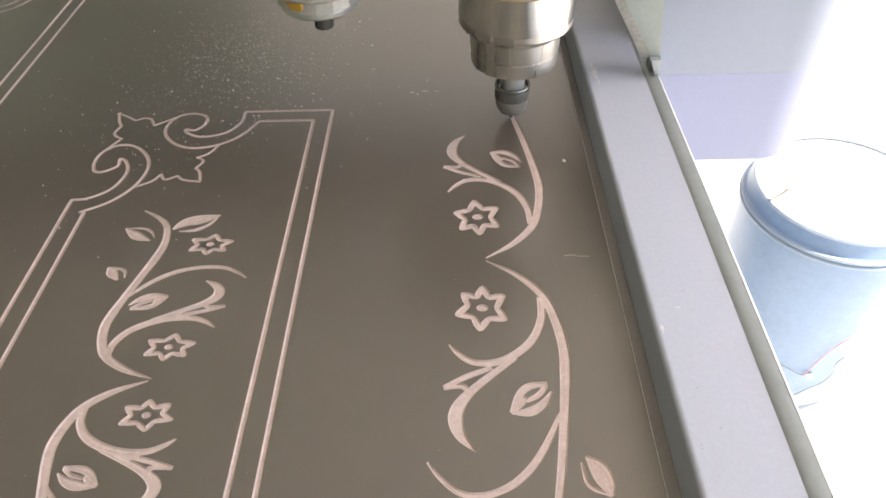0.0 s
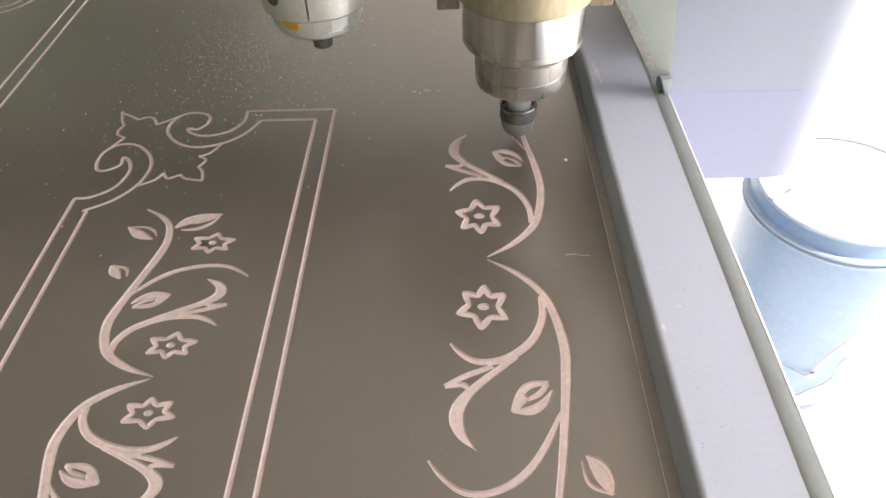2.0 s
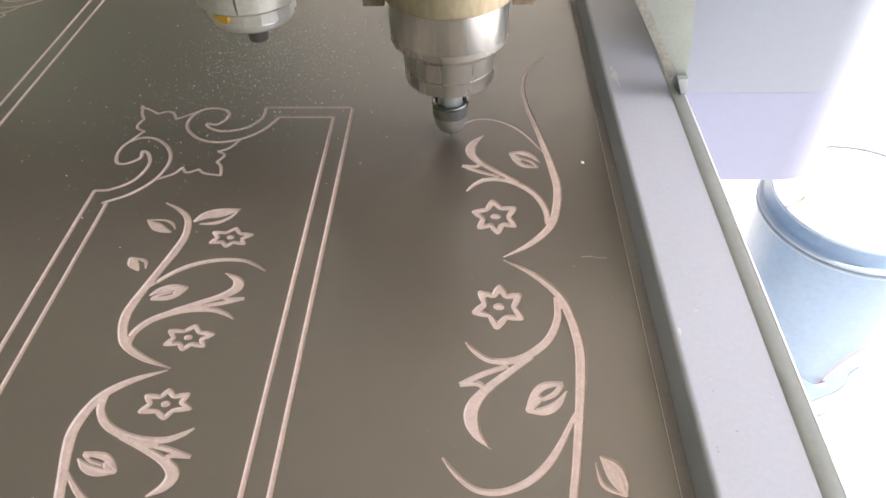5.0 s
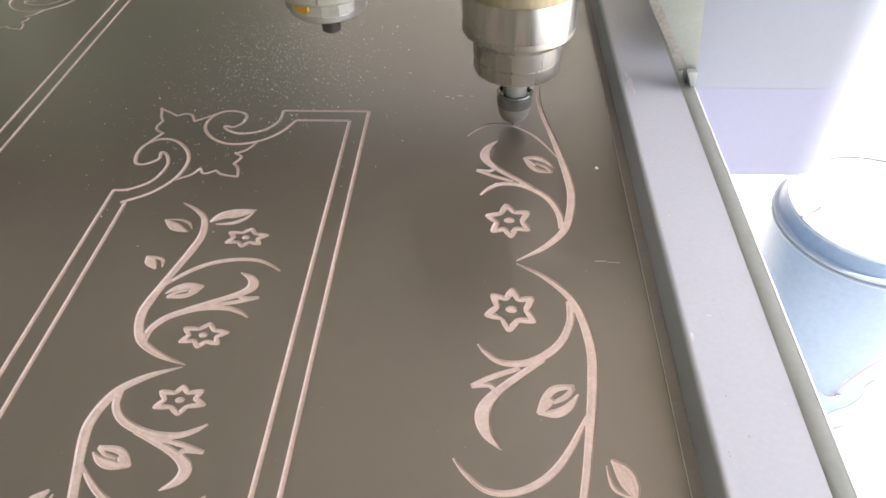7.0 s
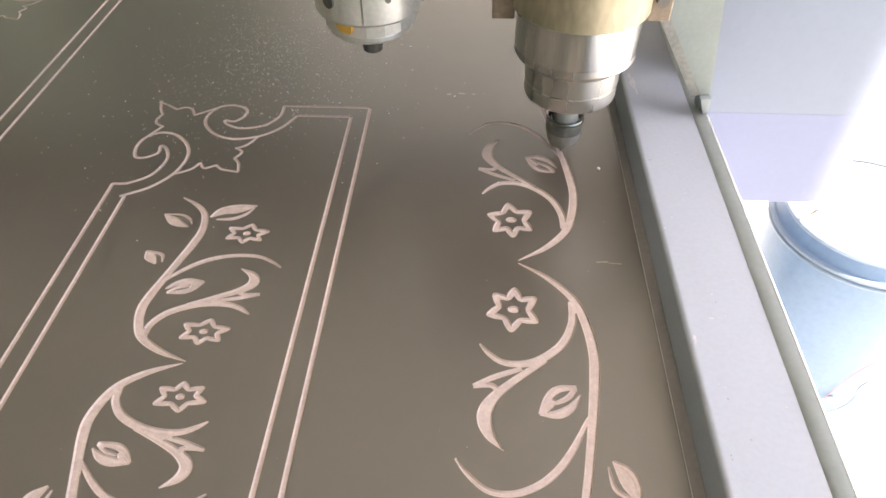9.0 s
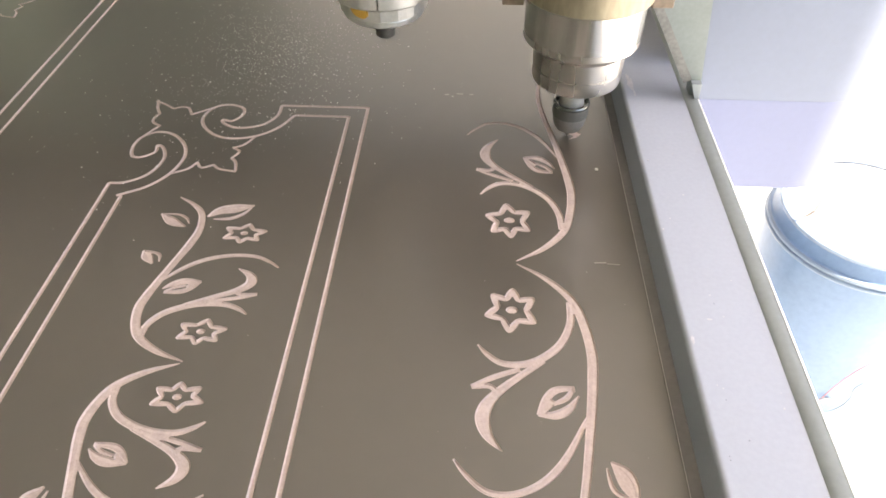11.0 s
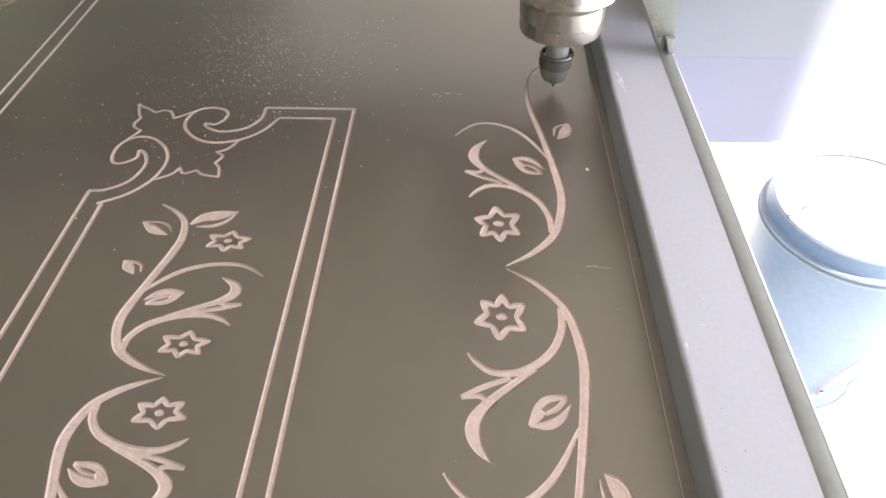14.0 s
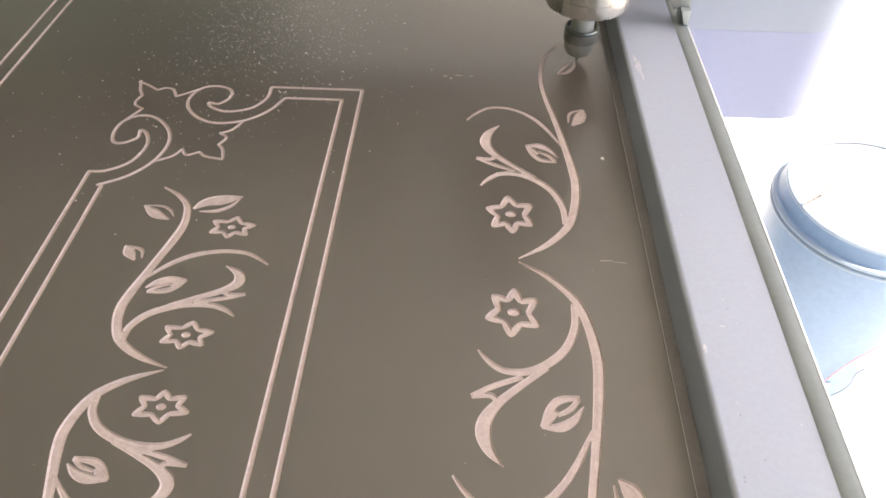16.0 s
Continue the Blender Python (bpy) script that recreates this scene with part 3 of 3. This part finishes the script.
def build_dust():
    """Loose chips on the panel, thickest in the far middle."""
    rng = random.Random(7)
    bm = bmesh.new()
    spots = [(rng.gauss(-118, 56), rng.gauss(120, 72), 0.8) for _ in range(2300)]
    spots += [(rng.gauss(-105, 62), rng.gauss(85, 65), 1.28) for _ in range(420)]
    spots += [(rng.gauss(-160, 90), rng.gauss(-20, 90), 1.05) for _ in range(260)]
    spots += [(rng.uniform(-330, 225), rng.uniform(-400, 320), 0.55) for _ in range(70)]
    for x, y, s in spots:
        r = s * rng.choice((0.3, 0.34, 0.38, 0.42, 0.5, 0.75)) * rng.uniform(0.7, 1.2)
        if not (-880 < x < 233):
            continue
        a = rng.uniform(0, 6.28)
        base = [bm.verts.new(((x + r * rng.uniform(0.6, 1.4) * math.cos(a + k * 2.1)) * K, (y + r * rng.uniform(0.6, 1.4) * math.sin(a + k * 2.1)) * K, TOP + 0.0001)) for k in range(3)]
        tip = bm.verts.new((x * K, y * K, TOP + 0.0001 + r * K))
        for i in range(3):
            bm.faces.new((base[i], base[(i + 1) % 3], tip))
    tagged(new("wood_dust", finish("wood_dust", bm, CHALK)), "fine pale wood dust and chips scattered on the panel", "wood dust", kind="stuff")
    # one larger chip near the edge
    bm = bmesh.new()
    bmesh.ops.create_icosphere(bm, subdivisions=2, radius=1.7 * K)
    for v in bm.verts:
        v.co *= rng.uniform(0.75, 1.2)
        v.co.z = max(v.co.z * 0.6, -0.0008)
    ob = new("wood_chip", finish("wood_chip", bm, CHALK))
    ob.location = (220 * K, -92 * K, TOP + 0.0009)
    tagged(ob, "small pale wood chip on the dark panel", "wood chip", "chips on the panel")
    for x, y, turn in ((-66, 62, 40), (11, 186, 110), (-233, 175, 200), (30, 128, 75)):
        copy_thing(ob, pose(x * K, y * K, TOP + 0.0009, 0, 0, turn) @ Matrix.Scale(0.55, 4))


build_dust()


# ---------------------------------------------------------------- spindle
def build_spindle():
    s = thing("spindle", (0.23, 0, TOP), "polished steel routing spindle in a brass-coloured clamp", "spindle")
    turned("cutter", [(0, -1.2), (1.6, 2), (2.6, 6), (3, 9), (3, 16)], GREY_NUT, s, "grey carbide engraving cutter", 24)
    nut = turned("collet_nut", [(3, 7.5), (7.5, 8), (11.6, 10.5), (14, 14.5), (15.3, 19.5), (15.8, 25)], GREY_NUT, s, "grey rounded lower half of a collet nut", 48)
    turned("nut_sleeve", [(15.8, 25), (16.6, 26), (16.6, 34.6), (16.2, 35.6)], DARK_NUT, nut, "grey-brown collet nut sleeve", 48)
    turned("nut_ring", [(16.2, 35.6), (16.9, 36.3), (17, 38), (16.4, 39.2), (15.3, 39.6), (14.5, 39), (14, 36), (11, 36)], NUT, nut, "dark glossy nut lip", 48)
    turned("shaft", [(11.2, 36.2), (11.2, 52), (10.6, 52.4), (10.6, 53.4), (11.2, 54), (11.2, 70)], SHAFT, s, "bright turned shaft", 48)
    turned("nose", [(11, 63), (32, 63), (36.4, 63.5), (38.6, 65), (39.3, 67.6), (39.4, 77.6), (38.4, 78.1), (38.4, 79.2), (39.7, 79.8), (39.9, 95.5)], DULL_STEEL, s, "stepped worn steel nose")
    turned("lower_band", [(39.9, 95.5), (41, 95.7), (49.2, 103.2), (49.8, 104.2), (49.8, 109.5)], DULL_STEEL, s, "duller turned band above a chamfer")
    turned("body", [(49.8, 109.5), (50.2, 109.9), (50.2, 330), (40, 336), (0, 336)], STEEL, s, "polished cylindrical steel body")
    clamp = turned("clamp", [(50.2, 142.5), (52.6, 142.5), (54.4, 144.2), (54.4, 226), (53, 228), (50.2, 228)], BRASS, s, "dull brass-coloured cast clamp with dark stains")
    for side in (-1, 1):
        bm = bmesh.new()
        box(bm, (52 if side > 0 else -70) * K, (70 if side > 0 else -52) * K, -9 * K, 14 * K, 133 * K, 222 * K, 1.2 * K, 2)
        ear = part("clamp_ear", bm, LUG, s, "tarnished brown clamp lug")
        for z in (151, 208) if side > 0 else (208,):
            bm = bmesh.new()
            bmesh.ops.create_cone(bm, cap_ends=True, segments=18, radius1=5 * K, radius2=4.6 * K, depth=5 * K,
                                  matrix=Matrix.Translation((side * 61 * K, -11 * K, z * K)) @ Matrix.Rotation(radians(90), 4, "X"))
            part("bolt", bm, BLACK, ear, "dark socket-head bolt")
    return s


def build_second_spindle():
    s = thing("second_spindle", (0, 0.04, TOP), "idle milled alloy spindle with split clamp and yellow insert", "spindle")
    turned("stub", [(0, 86), (7, 86), (8.8, 87.5), (8.8, 108)], BLACK, s, "short black shaft end", 32)
    turned("lower_ring", [(8, 107.4), (27, 107.4), (33, 108.2), (35.6, 110.5), (36.2, 114.6), (35.6, 116)], ALLOY, s, "bright rounded alloy ring")
    # collar with flats for a wrench
    bm = bmesh.new()
    flats = 16
    rows = [[bm.verts.new((r * K * math.cos(radians(-109.7 + 22.5 * i)), r * K * math.sin(radians(-109.7 + 22.5 * i)), z * K)) for i in range(flats)]
            for r, z in ((35, 116), (38.2, 116), (38.9, 116.8), (38.9, 130), (35, 130))]
    for lo, hi in zip(rows, rows[1:]):
        for i in range(flats):
            bm.faces.new((lo[i], lo[(i + 1) % flats], hi[(i + 1) % flats], hi[i]))
    part("flatted_collar", bm, ALLOY, s, "milled collar with flat facets")
    # split body: two half shells with a narrow gap in front
    for side, lab in ((-1, "plain half shell"), (1, "half shell with bolt hole")):
        bm = bmesh.new()
        n, a0 = 30, radians(-90 + 1)
        span = math.pi - 0.035
        ring = []
        for i in range(n + 1):
            a = a0 + side * (0.0175 + span * i / n)
            ring.append((math.cos(a), math.sin(a)))
        prof = [(39, 128.5), (43.6, 128.5), (45, 130.2), (45, 260), (39, 260)]
        grid = [[bm.verts.new((c * r * K, q * r * K, z * K)) for r, z in prof] for c, q in ring]
        for a, b in zip(grid, grid[1:]):
            for i in range(len(prof) - 1):
                bm.faces.new((a[i], b[i], b[i + 1], a[i + 1]))
        for g in (grid[0], grid[-1]):
            bm.faces.new(g)
        part("half_shell", soft_bends(bm), ALLOY, s, lab)
    turned("inner_body", [(38.4, 128), (38.4, 300), (0, 300)], STEEL, s)
    # insert: a plate with a rounded lower corner
    outline = [(-8.4, 4), (8.2, 4), (8.2, -2.4), (7.2, -4), (5.2, -4.8), (0.4, -4.8), (-3.4, -3.6), (-6.4, -0.8)]
    bm = bmesh.new()
    ends = [[bm.verts.new((x * K, y * K, z * K)) for x, z in outline] for y in (-1.6, 1.6)]
    for ring in ends:
        bm.faces.new(ring)
    for i in range(len(outline)):
        j = (i + 1) % len(outline)
        bm.faces.new((ends[0][i], ends[0][j], ends[1][j], ends[1][i]))
    ins = part("insert", bm, YELLOW, s, "small orange-yellow plastic insert")
    ins.matrix_basis = pose(-16.6 * K, -35.0 * K, 124.6 * K, 0, 0, -26)
    for a, z, r in ((-126, 146.5, 5.6), (-62, 150, 2.4)):
        bm = bmesh.new()
        bmesh.ops.create_cone(bm, cap_ends=True, segments=20, radius1=r * K, radius2=r * K, depth=2.4 * K, matrix=Matrix.Rotation(radians(90), 4, "Y"))
        bolt = part("clamp_bolt", bm, BLACK, s, "dark recessed clamp bolt")
        bolt.matrix_basis = pose(45.2 * K * math.cos(radians(a)), 45.2 * K * math.sin(radians(a)), z * K, 0, 0, a)
    return s


def slanted_strip():
    """A dirty flange along the slanted edge of the gantry's upright."""
    bm = bmesh.new()
    shape = [(0.3975, 0.066), (0.325, 0.1875), (0.3160, 0.1833), (0.3880, 0.0612)]
    sides = [[bm.verts.new((x, y, z)) for x, z in shape] for y in (0.028, 0.060)]
    for ring in sides:
        bm.faces.new(ring)
    for i in range(4):
        j = (i + 1) % 4
        bm.faces.new((sides[0][i], sides[0][j], sides[1][j], sides[1][i]))
    return bm


def rounded_cover(low, high, front, bend=0.09):
    """A sheet-metal cover, its outer front corner bent wide to imitate white glare."""
    shape = [(0.4120, 0.42), (0.4120, front)]
    shape += [(0.700 - bend + bend * math.sin(radians(a)), front + bend - bend * math.cos(radians(a))) for a in range(0, 91, 3)]
    shape.append((0.700, 0.42))
    bm = bmesh.new()
    ends = [[bm.verts.new((x, y, z)) for x, y in shape] for z in (low, high)]
    for ring in ends:
        bm.faces.new(ring)
    for i in range(len(shape)):
        j = (i + 1) % len(shape)
        bm.faces.new((ends[0][i], ends[0][j], ends[1][j], ends[1][i]))
    return soft_bends(bm)


def build_gantry():
    g = thing("gantry", (0, 0, TOP), "lilac painted router gantry with grey-green upright on the rail", "gantry")
    # a gusset whose lower corner stands on the guide strip
    bm = bmesh.new()
    shape = [(0.3990, 0.0438), (0.4097, 0.0438), (0.4092, 0.065), (0.3754, 0.34), (0.325, 0.34), (0.325, 0.1855), (0.3975, 0.064)]
    sides = [[bm.verts.new((x, y, z)) for x, z in shape] for y in (0.030, 0.046)]
    for ring in sides:
        bm.faces.new(ring)
    for i in range(len(shape)):
        j = (i + 1) % len(shape)
        bm.faces.new((sides[0][i], sides[0][j], sides[1][j], sides[1][i]))
    part("upright", bm, PLATE_PAINT, g, "dusty grey-green upright tapering to the rail")
    part("grimy_edge", slanted_strip(), SOOT, g, "grimy dark slanted edge of the upright")
    part("column", boxed(0.325, 0.3750, 0.0465, 0.30, 0.27, 0.34, 0.002), PLATE_PAINT, g, "grey-green column behind the upright")
    bm = bmesh.new()
    shape = [(0.4040, 0.0438), (0.4090, 0.0438), (0.4085, 0.0640), (0.3965, 0.0640)]
    sides = [[bm.verts.new((x, y, z)) for x, z in shape] for y in (0.0205, 0.0295)]
    for ring in sides:
        bm.faces.new(ring)
    for i in range(4):
        j = (i + 1) % 4
        bm.faces.new((sides[0][i], sides[0][j], sides[1][j], sides[1][i]))
    part("foot", bm, SHADE_PAINT, g, "pale steel bearing foot")
    part("lower_cover", rounded_cover(-0.161, -0.0121, 0.112), LILAC, g, "lilac lower cover of the gantry leg")
    part("upper_cover", rounded_cover(-0.0120, 0.34, 0.1122), PALE_LILAC, g, "pale lilac upper cover of the gantry leg")
    # Unseen beam; its pale tone lightens what the panel reflects.
    part("beam", boxed(-1.4, 0.3240, 0.170, 0.36, 0.26, 0.40, 0.004), BEAM_PAINT, g, "unseen cross beam, pale to lighten the panel's reflections")
    return g


def build_carriage():
    c = thing("carriage", (0.2, 0, TOP), "unseen dark steel plate added to hold both spindles and be reflected", "carriage")
    # Unseen plate, added dark for its reflection in the panel.
    part("plate", boxed(-240 * K, 75 * K, 78 * K, 98 * K, 180 * K, 420 * K, 2 * K), CARRIAGE, c)
    for x, r in ((0, 50.4), (-173, 43.4)):
        bm = boxed((x - 30) * K, (x + 30) * K, (r * 0.8 if x == 0 else r * 0.8 + 27) * K, 77.6 * K, 236 * K, 300 * K, 2 * K)
        part("bracket", bm, ALLOY, c)
    return c


carriage = build_carriage()
spindle = build_spindle()
second = build_second_spindle()
gantry = build_gantry()


# ---------------------------------------------------------------- drum
DRUM = (0.8692, 0.2215)


def build_drum():
    d = thing("drum", (*DRUM, 0), "open blue plastic drum filled with pale sawdust", "drum")
    turned("shell", [(0, 4), (150, 4), (163, 10), (169, 26), (170.5, 90), (171, 210), (171, 330), (170, 405), (168, 440)], BLUE, d, "smooth blue plastic shell", 72, 0.001)
    turned("hoop", [(168, 440), (171.6, 441), (173, 444), (171.8, 447), (168.8, 448.4), (168.6, 450), (170.8, 451.4), (171.4, 454), (169.8, 456.6), (165.5, 457.5)], PALE_BLUE, d, "double moulded hoop under the rim", 72, 0.001)
    turned("collar", [(165.5, 457.5), (163, 460), (158.2, 476), (156.5, 483)], BLUE, d, "smooth blue collar", 72, 0.001)
    turned("rim", [(156.5, 483), (157, 486), (154.8, 489), (151, 489.6), (148.4, 487.4), (147.4, 480), (147.4, 425)], PALE_BLUE, d, "paler rolled rim", 72, 0.001)
    bm = bmesh.new()
    rng = random.Random(3)
    rings, wide = 16, 0.1465
    grid = [[bm.verts.new((wide * i / rings * math.cos(2 * math.pi * j / 40), wide * i / rings * math.sin(2 * math.pi * j / 40),
                           0.484 + 0.010 * (1 - (i / rings) ** 2) + rng.uniform(-0.004, 0.004) * (i < rings))) for j in range(40)] for i in range(1, rings + 1)]
    top = bm.verts.new((0, 0, 0.494))
    for j in range(40):
        k = (j + 1) % 40
        bm.faces.new((top, grid[0][j], grid[0][k]))
        for a, b in zip(grid, grid[1:]):
            bm.faces.new((a[j], b[j], b[k], a[k]))
    heap = new("sawdust_heap", finish("sawdust_heap", bm, SAWDUST, True))
    heap.location = (*DRUM, 0)
    tagged(heap, "pale sawdust heaped in the blue drum", "sawdust", kind="stuff")
    stick = new("wood_stick", finish("wood_stick", boxed(-0.006, 0.006, -0.003, 0.003, -0.02, 0.095, 0.001), CHALK))
    stick.matrix_world = pose(0.768, 0.220, 0.474, 14, -16, 30)
    tagged(stick, "pale wooden offcut stuck upright in the sawdust", "offcut")
    return d


build_drum()


def build_cables():
    c = thing("cable", (0.8587, 0.0467, 0.14), "thin red and dark cables lying against the drum", "cable")
    tube("red_lead", [(-0.012, 0.001, -0.004), (0.002, -0.001, 0.058), (0.018, -0.001, 0.096), (0.036, 0.0005, 0.121), (0.056, 0.006, 0.136)], 0.0009, RUBBER, c)
    tube("dark_lead", [(-0.090, 0.035, 0.02), (-0.038, 0.006, 0.012), (-0.020, 0.001, 0.003), (-0.010, 0.0, 0.004)], 0.0009, DARK_CABLE, c)
    tube("looped_lead", [(-0.045, 0.006, -0.10), (-0.009, 0.0, -0.069), (0.012, 0.0, -0.045), (0.032, 0.001, -0.030), (0.046, 0.003, 0.003), (0.041, 0.002, 0.038), (0.052, 0.005, 0.053)], 0.0011, DARK_CABLE, c)
    plug = boxed(-0.006, 0.006, -0.003, 0.003, -0.004, 0.004, 0.001)
    part("plug", plug, CHALK, c, "small white plug")


build_cables()


# ---------------------------------------------------------------- what moves
# Seconds, across and along in drawing units, lift: the cutter's tip.
TIP = [
    (0, 176.9, -21.2, 0), (0.3, 178.4, -28.3, 0), (0.6, 182.0, -45, 0), (0.9, 184.2, -55.1, 0), (1.2, 185.4, -64.9, 0), (1.5, 184.2, -69.7, 0),
    (1.8, 182.0, -62.9, 0), (2.1, 176.1, -53.4, 0), (2.4, 170.2, -42.6, 0), (2.6, 164.2, -35.4, 0), (2.8, 158.6, -28.9, 0), (3, 151.9, -24.3, 0),
    (3.2, 145.7, -20.9, 0), (3.4, 138.9, -18.7, 0), (3.6, 132, -17.6, 0), (3.8, 125, -18.4, 0), (4.1, 117.4, -21.9, 0), (4.6, 107, -33, 0),
    (5.2, 98.5, -51, 0), (5.7, 105, -35, 0), (6.3, 121.3, -21, 0), (6.5, 126.5, -19.4, 0),
]
TIP += [
    (6.7, 133.4, -18.6, 0), (6.9, 142, -20, 0), (7.1, 149.5, -25.6, 0), (7.3, 155.4, -29.6, 0), (7.5, 160.9, -34, 0), (7.7, 165.2, -39.2, 0),
    (7.9, 170.4, -43.9, 0), (8.1, 175, -49.4, 0), (8.3, 178.7, -55.9, 0), (8.5, 182, -62.7, 0), (8.7, 183.4, -68, 0), (8.9, 184.4, -68, 0), (9.0, 187.5, -66.5, 1),
    (9.1, 198, -54.4, 2), (9.2, 202.6, -44.4, 0), (9.9, 208, -21, 0), (10.6, 199, -35, 0), (11.3, 197, -39.3, 0), (11.6, 200.3, -37.6, 0),
    (11.9, 203, -37, 0), (12.2, 205.6, -39, 0), (12.5, 201.6, -42, 0),
]
TIP += [
    (12.8, 201.4, -42.9, 0), (13.1, 204.6, -41, 0), (13.4, 205.9, -31.4, 2), (13.7, 204.8, 6, 4), (14, 199.6, 40, 4), (14.3, 197, 50, 4),
    (14.6, 195, 46.4, 4), (14.9, 190, 39.6, 2), (15.2, 189.2, 38.6, 0), (15.6, 204, 44, 0), (16, 211, 64.5, 0),
]


def motions():
    walk(spindle, [(t, pose(x * K, y * K, TOP + z * K)) for t, x, y, z in TIP])
    walk(second, [(t, pose((x - 173) * K, (y + 27) * K, TOP)) for t, x, y, z in TIP])
    walk(carriage, [(t, pose(x * K, y * K, TOP)) for t, x, y, z in TIP])
    walk(gantry, [(t, pose(0, y * K, TOP)) for t, x, y, z in TIP])
    # Each uncut strip drops out of sight, baring the ready-made bed.
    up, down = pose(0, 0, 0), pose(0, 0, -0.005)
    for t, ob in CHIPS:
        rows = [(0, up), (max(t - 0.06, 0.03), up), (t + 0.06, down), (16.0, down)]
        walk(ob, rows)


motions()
